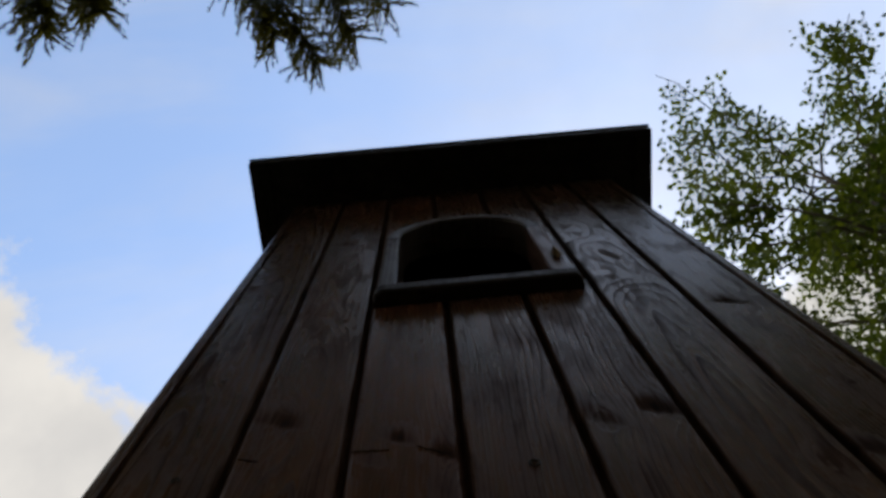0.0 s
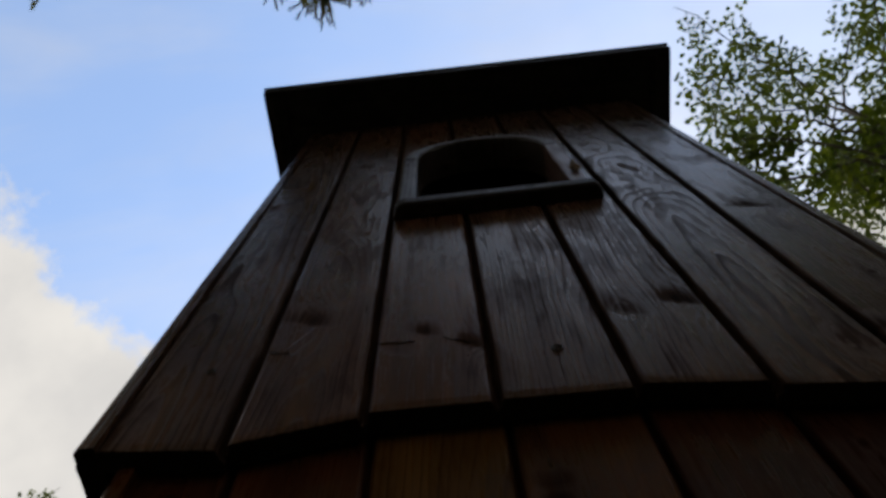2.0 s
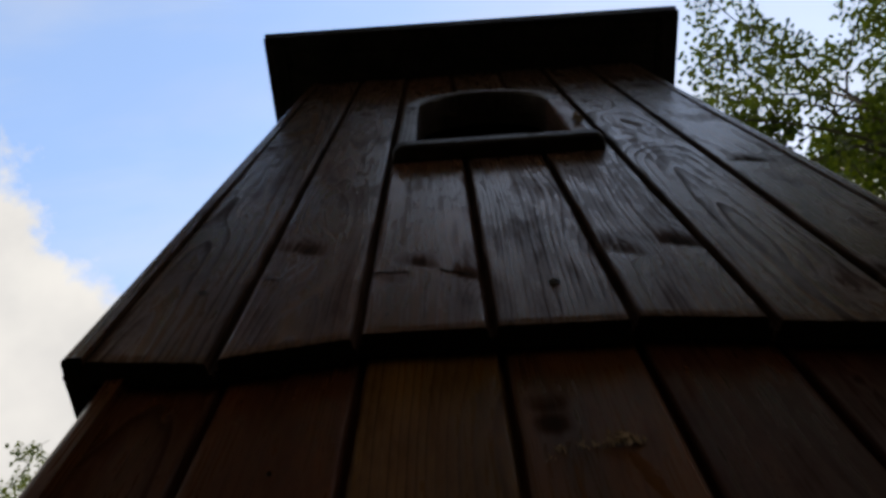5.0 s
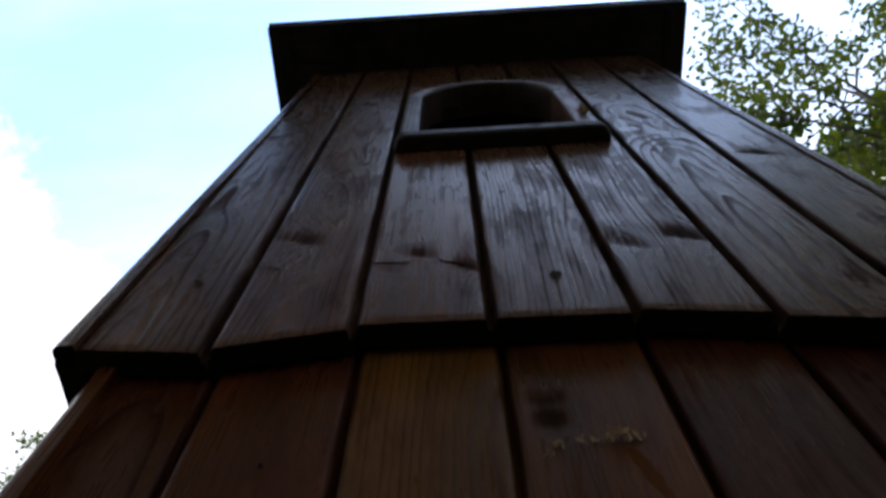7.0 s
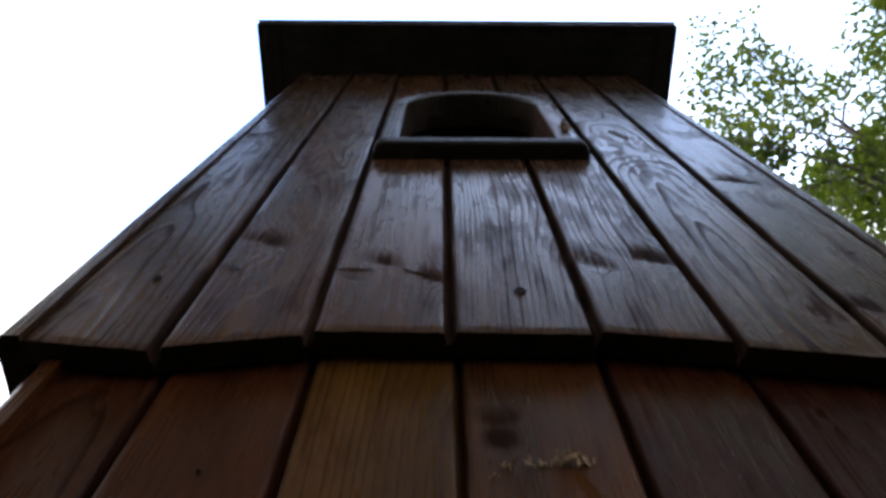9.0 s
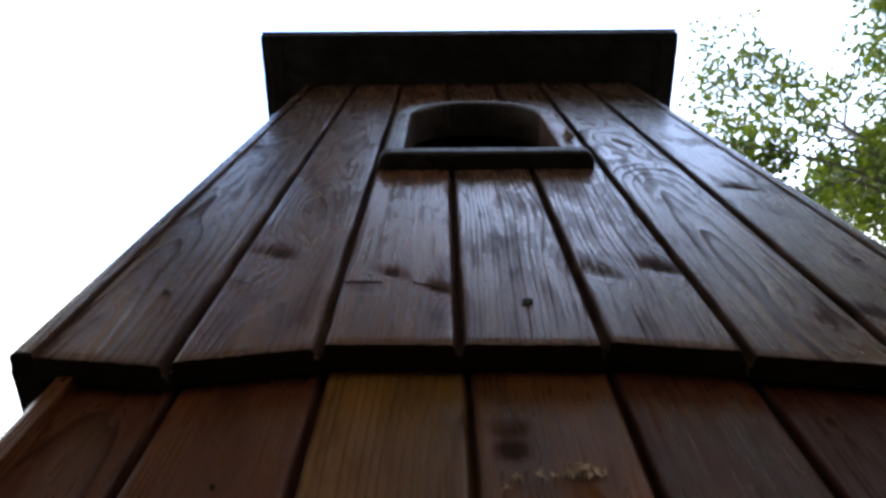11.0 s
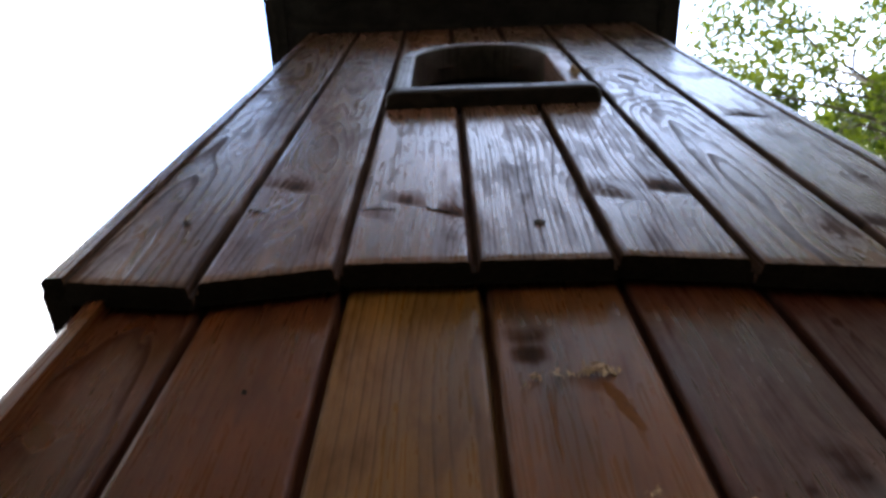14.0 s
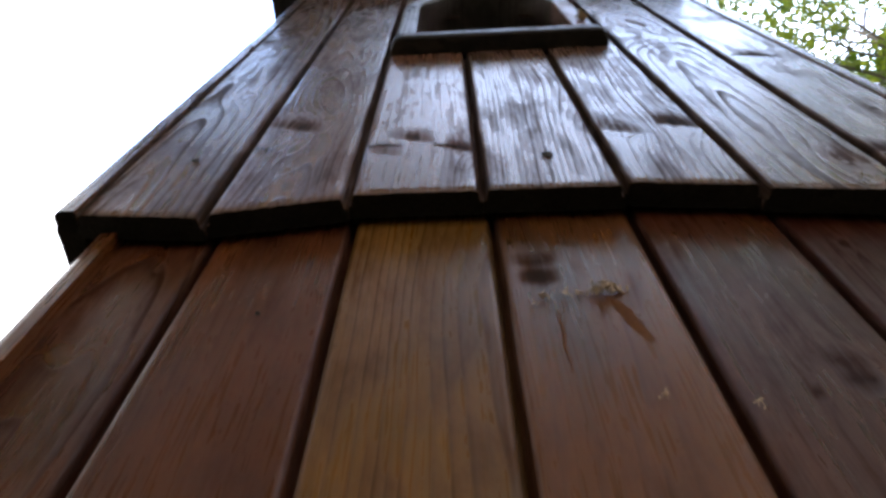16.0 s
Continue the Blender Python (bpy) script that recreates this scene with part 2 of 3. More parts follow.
LEAF = leaf_material("green_leaf", (0.022, 0.042, 0.007), (0.115, 0.14, 0.022), (2.4, 2.4, 0.8))
NEEDLE = leaf_material("spruce_needle", (0.035, 0.050, 0.014), (0.22, 0.20, 0.045), (2.2, 2.1, 0.8))


# ---------------------------------------------------------------- mesh helpers
def mesh_object(name, verts, faces, material, parent=None, label="", smooth=False):
    me = bpy.data.meshes.new(name)
    me.from_pydata([tuple(v) for v in verts], [], faces)
    me.materials.append(material)
    if smooth:
        me.polygons.foreach_set("use_smooth", [True] * len(me.polygons))
    me.update()
    ob = new(name, me)
    if parent:
        ob.parent = parent
    if label:
        ob["label"] = label
    return ob


def part(name, bm, material, parent, label="", smooth=False):
    me = bpy.data.meshes.new(name)
    bmesh.ops.recalc_face_normals(bm, faces=bm.faces)
    bm.to_mesh(me)
    bm.free()
    me.materials.append(material)
    if smooth:
        me.polygons.foreach_set("use_smooth", [True] * len(me.polygons))
    ob = new(name, me)
    if parent:
        ob.parent = parent
    if label:
        ob["label"] = label
    return ob


def box(bm, x0, x1, y0, y1, z0, z1, bevel=0.0, seg=2):
    r = bmesh.ops.create_cube(bm, size=1.0, matrix=Matrix.LocRotScale(((x0 + x1) / 2, (y0 + y1) / 2, (z0 + z1) / 2), None, (x1 - x0, y1 - y0, z1 - z0)))
    if bevel:
        edges = list({e for v in r["verts"] for e in v.link_edges})
        bmesh.ops.bevel(bm, geom=edges, offset=bevel, segments=seg, affect="EDGES", profile=0.5)


def add_fields(me, grain, knot, tone=0.5, fig=0.7):
    for name, values in (("grain", grain), ("knot", knot), ("tone", [tone] * len(grain)), ("fig", [fig] * len(grain))):
        a = me.attributes.new(name, "FLOAT", "POINT")
        a.data.foreach_set("value", np.asarray(values, dtype=np.float32))


def figure(x, z, seed, knots, flat, flames):
    """Growth-ring coordinate of a sawn board at (x, z), bent round its knots, and how much of a knot lies there."""
    heart = 0.03 * noise.noise((seed * 3.1, 0.4, z * 0.55)) + flat[0]
    depth = flat[1] + flat[2] * (z - 1.5) + 0.013 * noise.noise((seed * 7.7, z * 1.5, 2.0)) + 0.009 * noise.noise((x * 13, z * 4.0, seed)) + 0.003 * noise.noise((x * 40, z * 11.0, seed))
    u, dark, pale = x - heart, 0.0, 0.0
    for kx, kz, a, dk in knots:
        ex, ez = x - kx, (z - kz) * 0.55
        d2 = ex * ex + ez * ez
        rag = 1 + 0.22 * noise.noise((x * 110, z * 80, seed))
        r2 = math.sqrt(ex * ex * 0.5 + (z - kz) ** 2 * 0.8) * rag
        u -= 0.95 * ex * a * a / max(d2, a * a * 0.45)
        depth += 1.1 * a * math.exp(-d2 / (7 * a * a))
        core = max(0.0, min(1.0, 2.2 - 2.0 * r2 / (a * 0.55)))
        if dk <= 0:
            pale = max(pale, core)
            continue
        if a < 0.0070:
            dark = max(dark, dk * core)
            continue
        if not flames:
            # a sound knot: dim heart under a dark brow
            brow = (z - kz - 2.3 * a - 5 * ex * ex) / (0.55 * a)
            heart_core = max(0.0, min(1.0, 1.6 - math.hypot(ex, z - kz) / (1.15 * a) * rag * 1.1))
            dark = max(dark, dk * 0.75 * heart_core, dk * 0.75 * math.exp(-brow * brow - (ex / (1.5 * a)) ** 4))
            continue
        # a knot with a flame of dark grain that fades out above it
        rise = (z - kz + 0.5 * ex) / a
        hair = 0.8 + 0.9 * noise.noise((x * 330, z * 16, seed + 4.0)) + 0.45 * noise.noise((x * 800, z * 30, seed))
        flame = max(0.0, min(1.0, (rise + 0.7) / 0.7)) * math.exp(-(ex / (1.5 * a)) ** 2 - (max(0.0, rise) / 2.3) ** 2)
        dark = max(dark, max(0.0, hair) * dk * flame)
    return math.sqrt(u * u + depth * depth), min(1.0, dark) - pale


def board(name, x0, x1, zl, zr, top, material, parent, seed, knots=(), flat=(0.0, 0.012, 0.02), cols=44, rows=230, hole=None, thick=0.02, spread=1.0, tone=0.5, fig=0.7, lip=0.0030, soil=0.55, flames=True):
    """A tongued board with a flat, recessed joint at each side; its face is y = 0 of the object, which stands at its middle."""
    xc = (x0 + x1) / 2
    half = (x1 - x0) / 2
    f = half - lip
    sec = [(-half + 0.0002, 0.0105), (-f - 0.0005, 0.0105), (-f, 0.0072), (-f + 0.0004, 0.0030), (-f + 0.0014, 0.0008), (-f + 0.0034, 0.0)]
    inner = f - 0.0034
    sec += [(-inner + 2 * inner * i / cols, 0.0) for i in range(1, cols)]
    sec += [(-x, y) for x, y in reversed(sec[:6])]
    sec += [(half - 0.0002, thick), (-half + 0.0002, thick)]
    n, verts, faces, grain, knot = len(sec), [], [], [], []
    for j in range(rows + 1):
        s = j / rows if j != 1 else 0.0016
        for x, y in sec:
            zb = zl + (zr - zl) * (x + half) / (2 * half)
            zz = zb + (top - zb) * s
            wear = 0.0009 * (1 + noise.noise((xc * 40 + x * 160, seed, 3.0))) if j == 0 and y < 0.008 else 0.0
            warp = 0.0007 * noise.noise((seed * 2.0, x * 9, zz * 3.0))
            verts.append((x, y + wear + (warp if y < 0.008 else 0.0), zz))
            g, k = figure(xc + x, zz, seed, knots, flat, flames)
            if abs(x) > inner + 0.0005:
                k = max(k, soil * (0.8 + 0.5 * noise.noise((xc * 9, x * 200, zz * 25))))
            grain.append(spread * g + 0.35 * y)
            knot.append(max(-1.0, min(1.0, 1.25 * k)))
    for j in range(rows):
        for i in range(n):
            a, b = j * n + i, j * n + (i + 1) % n
            if hole and hole(xc + (verts[a][0] + verts[b][0]) / 2, (verts[a][2] + verts[a + n][2]) / 2):
                continue
            faces.append((a, b, b + n, a + n))
    faces.append(tuple(range(n - 1, -1, -1)))
    faces.append(tuple(rows * n + i for i in range(n)))
    ob = mesh_object(name, verts, faces, material, parent)
    add_fields(ob.data, grain, knot, tone, fig)
    me = ob.data
    # near-black slot for the end faces: underside shade put into the colour
    me.materials.append(END_SHADE)
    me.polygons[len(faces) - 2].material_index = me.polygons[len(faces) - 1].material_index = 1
    me.polygons.foreach_set("use_smooth", [len(p.vertices) == 4 for p in me.polygons])
    ob.location.x = xc
    return ob


def with_grain(ob, along=2, seed=1.0):
    """Straight grain along one axis for trim pieces."""
    across = [a for a in range(3) if a != along]
    g, k = [], []
    for v in ob.data.vertices:
        c = v.co
        g.append(math.hypot(c[across[0]] + 0.03, c[across[1]] + 0.02) + 0.006 * noise.noise((c[along] * 3, seed, c[across[0]] * 10)))
        k.append(0.0)
    add_fields(ob.data, g, k)
    return ob


# ---------------------------------------------------------------- ground
gv = [(0, 0, 0)] + [(r * math.cos(a * math.pi / 24), r * math.sin(a * math.pi / 24), 0) for r in (1.5, 6, 30, 150, 900, 3000) for a in range(48)]
gf = [(0, 1 + a, 1 + (a + 1) % 48) for a in range(48)]
gf += [(1 + k * 48 + a, 1 + (k + 1) * 48 + a, 1 + (k + 1) * 48 + (a + 1) % 48, 1 + k * 48 + (a + 1) % 48) for k in range(5) for a in range(48)]
tagged(mesh_object("ground", gv, gf, TURF), "short dark green turf round the tower", "ground", kind="structure")

# ---------------------------------------------------------------- tower
TOP, SKIRT, INSET, HALF = 2.68, 1.50, 0.025, 0.362
tower = new("wooden_tower")
tower.location = (0, 0, 0)
tagged(tower, "slim tower clad in dark varnished boards with a small arched window", "tower")

WX, WHALF, WBOT, WSPRING, WTOP = -0.006, 0.108, 1.985, 2.262, 2.366


def opening(x, z, grow=0.0):
    dx = abs(x - WX)
    if z < WBOT - grow or dx > WHALF + grow:
        return False
    if z < WSPRING:
        return True
    return (dx / (WHALF + grow)) ** 2 + ((z - WSPRING) / (WTOP - WSPRING + grow)) ** 2 < 1


def cut(x, z):
    return opening(x, z, 0.014)


UP = [-0.350, -0.251, -0.150, -0.049, 0.056, 0.152, 0.255, 0.3455]
CUTS = [(1.499, 1.485), (1.490, 1.508), (1.513, 1.511), (1.512, 1.509), (1.514, 1.498), (1.494, 1.477), (1.479, 1.474)]
FLAT = [(-0.330, 0.006, 0.060), (-0.20, 0.030, 0.012), (-0.03, 0.032, 0.010), (0.06, 0.034, 0.030), (0.170, 0.030, 0.030), (0.215, 0.024, 0.035), (0.36, 0.03, 0.012)]
KNOTS = [
    [(-0.326, 2.15, 0.014, 0.0), (-0.292, 1.80, 0.010, 0.0)],
    [(-0.217, 1.680, 0.0125, 0.85), (-0.211, 2.302, 0.008, 0.6), (-0.18, 1.93, 0.005, 0.5)],
    [(-0.105, 1.632, 0.0085, 0.9), (-0.062, 1.600, 0.0072, 0.9), (-0.102, 1.905, 0.005, 0.8), (-0.128, 1.600, 0.0080, 0.3)],
    [],
    [(0.079, 1.631, 0.0115, 0.55), (0.131, 1.640, 0.0125, 0.85), (0.075, 1.91, 0.006, 0.5)],
    [(0.186, 2.27, 0.020, 0.0), (0.176, 2.03, 0.017, 0.0), (0.214, 2.00, 0.013, 0.0), (0.232, 1.538, 0.009, 0.6)],
    [(0.264, 1.553, 0.009, 0.7), (0.293, 1.878, 0.0085, 0.8), (0.305, 2.40, 0.009, 0.7), (0.315, 1.66, 0.005, 0.5)],
]
for i in range(7):
    board("upper_board", UP[i], UP[i + 1], *CUTS[i], TOP, UPPER, tower, 1.7 + 2.3 * i, KNOTS[i], FLAT[i], hole=cut if 2 <= i <= 4 else None, spread=(0.42, 0.9, 1.0, 0.9, 0.75, 0.5, 1.0)[i], tone=(0.45, 0.6, 0.9, 0.55, 0.4, 0.35, 0.2)[i], fig=(1.0, 0.7, 0.5, 1.0, 1.0, 1.0, 0.55)[i])

LOW = [-0.333, -0.249, -0.148, -0.043, 0.0605, 0.1605, 0.258, 0.333]
LFLAT = [(-0.293, 0.050, 0.25), (-0.17, 0.035, 0.012), (-0.03, 0.045, 0.008), (0.05, 0.035, 0.02), (0.15, 0.035, 0.03), (0.20, 0.02, 0.01), (0.30, 0.01, 0.02)]
LKNOTS = [
    [(-0.300, 1.36, 0.0104, 0.0), (-0.276, 1.457, 0.004, 0.6)],
    [(-0.167, 1.321, 0.0056, 0.8), (-0.193, 1.392, 0.0024, 0.9)],
    [],
    [(-0.019, 1.424, 0.0096, 0.85), (-0.009, 1.273, 0.0048, 0.9)],
    [(0.112, 1.439, 0.0064, 0.5), (0.103, 1.304, 0.0056, 0.8), (0.129, 1.309, 0.0080, 0.6)],
    [(0.19, 1.45, 0.0048, 0.4)],
    [],
]
for i in range(7):
    ob = board("lower_board", LOW[i], LOW[i + 1], 0.03, 0.03, 1.53, LOWER, tower, 21.3 + 1.9 * i, LKNOTS[i], LFLAT[i], rows=190, lip=0.0023, soil=0.4, flames=False, spread=(0.36, 0.7, 1.0, 0.7, 0.6, 0.8, 0.8)[i], tone=(0.24, 0.27, 0.95, 0.58, 0.12, 0.02, 0.02)[i], fig=(1.0, 0.3, 0.75, 0.35, 0.3, 0.4, 0.4)[i])
    ob.location.y = INSET


def plain_wall(name, half, y, z0, z1, material, turns, margin=0.024, shift=0.0):
    """Seven alike boards for each wall that faces away."""
    w = 2 * (half - margin) / 7
    first = None
    for q in turns:
        m = Matrix.Translation((shift, 0.362, 0)) @ Matrix.Rotation(radians(90 * q), 4, "Z")
        for i in range(7):
            x = -half + margin + w * (i + 0.5)
            if first is None:
                first = board(name, -w / 2, w / 2, z0, z0, z1, material, tower, 5.5, (), (0.0, 0.012, 0.02), cols=8, rows=24, lip=0.0012)
                ob = first
            else:
                ob = new(name, first.data)
                ob.parent = tower
            ob.matrix_local = m @ Matrix.Translation((x, y - 0.362, 0))


plain_wall("upper_board", HALF + 0.003, -0.003, SKIRT, TOP, UPPER, (1, 2, 3), 0.0118, -0.0025)
plain_wall("lower_board", HALF - 0.019, INSET - 0.006, 0.03, 1.53, LOWER, (1, 2, 3))


def corner(name, half, y, z0, z1, material, size=0.0235, shift=0.0, r=0.0035):
    """Rounded upright strip at each corner of the tower."""
    ring = [(-0.0005, 0.0040), (0.0005, 0.0010), (0.0018, 0.0)]
    ring += [(size - r + r * math.sin(a), r - r * math.cos(a)) for a in [math.pi / 2 * k / 5 for k in range(6)]]
    ring += [(size, size), (-0.0005, size)]
    rows = 60
    verts = [(x, yy, z0 + (z1 - z0) * j / rows) for j in range(rows + 1) for x, yy in ring]
    n = len(ring)
    faces = [(j * n + i, j * n + (i + 1) % n, (j + 1) * n + (i + 1) % n, (j + 1) * n + i) for j in range(rows) for i in range(n)]
    faces += [tuple(range(n - 1, -1, -1)), tuple(rows * n + i for i in range(n))]
    first = None
    for q in range(4):
        m = Matrix.Translation((shift, 0.362, 0)) @ Matrix.Rotation(radians(90 * q), 4, "Z") @ Matrix.Translation((half - size, y - 0.362, 0))
        if first is None:
            first = ob = with_grain(mesh_object(name, verts, faces, material, tower), 2, 9.0)
            # strip ends take the same painted underside shade
            ob.data.materials.append(END_SHADE)
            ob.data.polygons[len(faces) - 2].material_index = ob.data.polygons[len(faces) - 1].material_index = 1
        else:
            ob = new(name, first.data)
            ob.parent = tower
        ob.matrix_local = m


corner("corner_strip", HALF + 0.003, 0.0, SKIRT - 0.001, TOP, UPPER, 0.0165, -0.0025, 0.006)
corner("corner_strip", HALF - 0.0145, INSET - 0.0075 + 0.0075, 0.03, 1.53, LOWER, 0.0180, 0.0, 0.0095)

# ledge that closes the underside of the overhang, and the stone footing
bm = bmesh.new()
for x0, x1, y0, y1 in ((-0.34, 0.34, 0.0215, 0.044), (-0.34, 0.34, 0.68, 0.7), (-0.34, -0.318, 0.046, 0.678), (0.318, 0.34, 0.046, 0.678)):
    box(bm, x0, x1, y0, y1, 1.532, 1.56)
part("ledge", bm, SOFFIT, tower)
bm = bmesh.new()
box(bm, -0.37, 0.37, -0.008, 0.732, -0.05, 0.03, 0.008)
part("footing", bm, plain("concrete", ((0.22, 0.21, 0.2), (0.36, 0.35, 0.33)), 60, 0.9, 0.5), tower)

# added panels: stop light leaks; near-black colour stands in for interior shade
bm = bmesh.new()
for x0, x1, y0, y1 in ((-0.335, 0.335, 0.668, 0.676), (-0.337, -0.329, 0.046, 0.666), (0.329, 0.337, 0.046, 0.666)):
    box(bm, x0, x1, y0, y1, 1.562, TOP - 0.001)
part("inner_lining", bm, plain("shade_black_lining", ((0.005, 0.004, 0.004), (0.011, 0.009, 0.009)), 50, 0.95, 0.3, spec=0.03), tower, "added near-black panels that keep the inside of the tower dark")

# roof
RX, RF, RB = 0.459, -0.108, 0.832
roof = None
bm = bmesh.new()
box(bm, -RX, RX, RF, RB, TOP + 0.0005, TOP + 0.036, 0.004)
roof = with_grain(part("roof", bm, SOFFIT, tower), 0, 4.0)
for x0, x1, y0, y1, ax in ((-RX + 0.002, -RX + 0.047, RF + 0.012, RB - 0.05, 1), (RX - 0.047, RX - 0.002, RF + 0.012, RB - 0.05, 1), (-RX + 0.002, RX - 0.002, RB - 0.047, RB - 0.002, 0)):
    bm = bmesh.new()
    box(bm, x0, x1, y0, y1, TOP - 0.0045, TOP + 0.0003, 0.001)
    with_grain(part("soffit_trim", bm, SOFFIT, roof), ax, x0)
bm = bmesh.new()
base = [bm.verts.new((x, y, TOP + 0.038)) for x, y in ((-RX - 0.004, RF - 0.004), (RX + 0.004, RF - 0.004), (RX + 0.004, RB + 0.004), (-RX - 0.004, RB + 0.004))]
rim = [bm.verts.new((v.co.x, v.co.y, TOP + 0.046)) for v in base]
peak = bm.verts.new((0, (RF + RB) / 2, TOP + 0.10))
bm.faces.new(base)
for i in range(4):
    bm.faces.new((base[i], base[(i + 1) % 4], rim[(i + 1) % 4], rim[i]))
    bm.faces.new((rim[i], rim[(i + 1) % 4], peak))
part("roofing_felt", bm, FELT, roof, "dark bitumen felt")

# arched window: two jambs, a bent head, a sill with round ends
frame_y0, frame_y1, FW = -0.016, 0.045, 0.027
win = None
bm = bmesh.new()
box(bm, WX - WHALF - FW, WX - WHALF, frame_y0, frame_y1, 1.998, WSPRING, 0.005, 3)
win = with_grain(part("window_frame", bm, HEAD, tower, "worn grey-brown stained jamb"), 2, 2.0)
bm = bmesh.new()
box(bm, WX + WHALF, WX + WHALF + FW, frame_y0, frame_y1, 1.998, WSPRING, 0.005, 3)
with_grain(part("jamb", bm, JAMB, win, "faded reddish wooden jamb"), 2, 3.0)
ARC = 40
verts, faces = [], []
prof = [(0.0, frame_y1), (0.0, frame_y0 + 0.005), (0.0018, frame_y0 + 0.0015), (0.006, frame_y0), (FW - 0.006, frame_y0), (FW - 0.0018, frame_y0 + 0.0015), (FW, frame_y0 + 0.005), (FW, frame_y1)]
HEAD_RISE = 0.68
for k in range(ARC + 1):
    a = math.pi * k / ARC
    for g, y in prof:
        verts.append((WX - (WHALF + g) * math.cos(a), y, WSPRING + 0.0008 + (WTOP - WSPRING + g * HEAD_RISE) * math.sin(a)))
n = len(prof)
faces = [(k * n + i, k * n + (i + 1) % n, (k + 1) * n + (i + 1) % n, (k + 1) * n + i) for k in range(ARC) for i in range(n)]
faces += [tuple(range(n)), tuple(ARC * n + i for i in range(n - 1, -1, -1))]
with_grain(mesh_object("arched_head", verts, faces, HEAD, win, "bent grey-brown wooden head"), 0, 6.0)
bm = bmesh.new()
box(bm, -0.146, 0.139, -0.024, 0.0, 1.9695, 1.9965)
edges = [e for e in bm.edges if abs(e.verts[0].co.z - e.verts[1].co.z) > 0.01 and e.verts[0].co.y < -0.02]
bmesh.ops.bevel(bm, geom=edges, offset=0.016, segments=6, affect="EDGES", profile=0.5)
edges = [e for e in bm.edges if all(v.co.y < -0.001 for v in e.verts) and abs(e.verts[0].co.z - e.verts[1].co.z) < 0.001]
bmesh.ops.bevel(bm, geom=edges, offset=0.005, segments=3, affect="EDGES", profile=0.5)
with_grain(part("window_sill", bm, TRIM, tower, "dark wooden sill with rounded ends"), 0, 8.0)


# screws sunk in the boards
def screw(x, y, z, r):
    bm = bmesh.new()
    rings = []
    for rr, yy in ((r, -0.0006), (r * 0.82, -0.0012), (r * 0.6, -0.0002), (r * 0.35, 0.0006)):
        rings.append([bm.verts.new((rr * math.cos(a * math.pi / 6), yy, rr * math.sin(a * math.pi / 6))) for a in range(12)])
    for p, q in zip(rings, rings[1:]):
        for a in range(12):
            bm.faces.new((p[a], p[(a + 1) % 12], q[(a + 1) % 12], q[a]))
    bm.faces.new(rings[-1])
    ob = part("screw", bm, STEEL, tower, "rusty sunken screw head")
    ob.location = (x, y, z)


for x, y, z, r in ((0.007, -0.0004, 1.577, 0.0054), (-0.290, -0.0004, 1.600, 0.0044), (-0.193, INSET - 0.0004, 1.392, 0.0018)):
    screw(x, y, z, r)


# splits across the grain beside the knots
def crack(x0, z0, x1, z1, width):
    n = 16
    verts = []
    for k in range(n + 1):
        s = k / n
        w = width * math.sin(math.pi * (0.06 + 0.88 * s)) * (1 + 0.5 * noise.noise((s * 9, x0 * 30, 2.0)))
        x, z = x0 + (x1 - x0) * s, z0 + (z1 - z0) * s + 0.0035 * noise.noise((s * 5, x0 * 50, 7.0))
        verts += [(x, -0.0003, z - w), (x, -0.0012, z - 0.3 * w), (x, -0.0003, z + w)]
    faces = [(3 * k + i, 3 * k + i + 3, 3 * k + i + 4, 3 * k + i + 1) for k in range(n) for i in range(2)]
    mesh_object("crack", verts, faces, END_SHADE, tower, "thin dark split in the board")


for x0, z0, x1, z1, w in ((-0.146, 1.620, -0.112, 1.616, 0.0012), (-0.088, 1.617, -0.066, 1.606, 0.0014), (-0.246, 1.626, -0.224, 1.617, 0.0014), (0.268, 1.888, 0.316, 1.872, 0.0022), (0.286, 2.402, 0.322, 2.386, 0.003)):
    crack(x0, z0, x1, z1, w)
for x, z in ((-0.131, 2.215), (-0.124, 2.240)):
    screw(x, frame_y0 - 0.0004, z, 0.0019)


# ---------------------------------------------------------------- gnawed crumbs stuck to the boards
def crumbs(x, y, z, w, h, count, size, seed, label):
    rnd = random.Random(seed)
    verts, faces = [], []
    for _ in range(count):
        c = Vector((rnd.gauss(0, w / 2), 0, rnd.gauss(0, h / 2) + 0.25 * h))
        lump = max(0.15, 1 - (c.x / w) ** 2)
        c.y = -rnd.random() * size * 1.6 * lump
        q = Euler((rnd.random() * 6.3, rnd.random() * 6.3, rnd.random() * 6.3)).to_matrix()
        s = size * rnd.uniform(0.3, 1.0)
        b = len(verts)
        for ex, ey, ez in ((-1, 0, 0), (0, -0.28, 0.1), (0, 0.28, 0.1), (0, 0, -0.3), (1, 0.1, 0)):
            verts.append(c + q @ Vector((ex * s, ey * s, ez * s)))
        faces += [(b, b + 1, b + 2), (b, b + 2, b + 3), (b, b + 3, b + 1), (b + 4, b + 2, b + 1), (b + 4, b + 3, b + 2), (b + 4, b + 1, b + 3)]
    ob = mesh_object("wood_dust_clump", verts, faces, CRUMB)
    ob.location = (x, y, z)
    return tagged(ob, label, "debris", "crumbs on the boards")


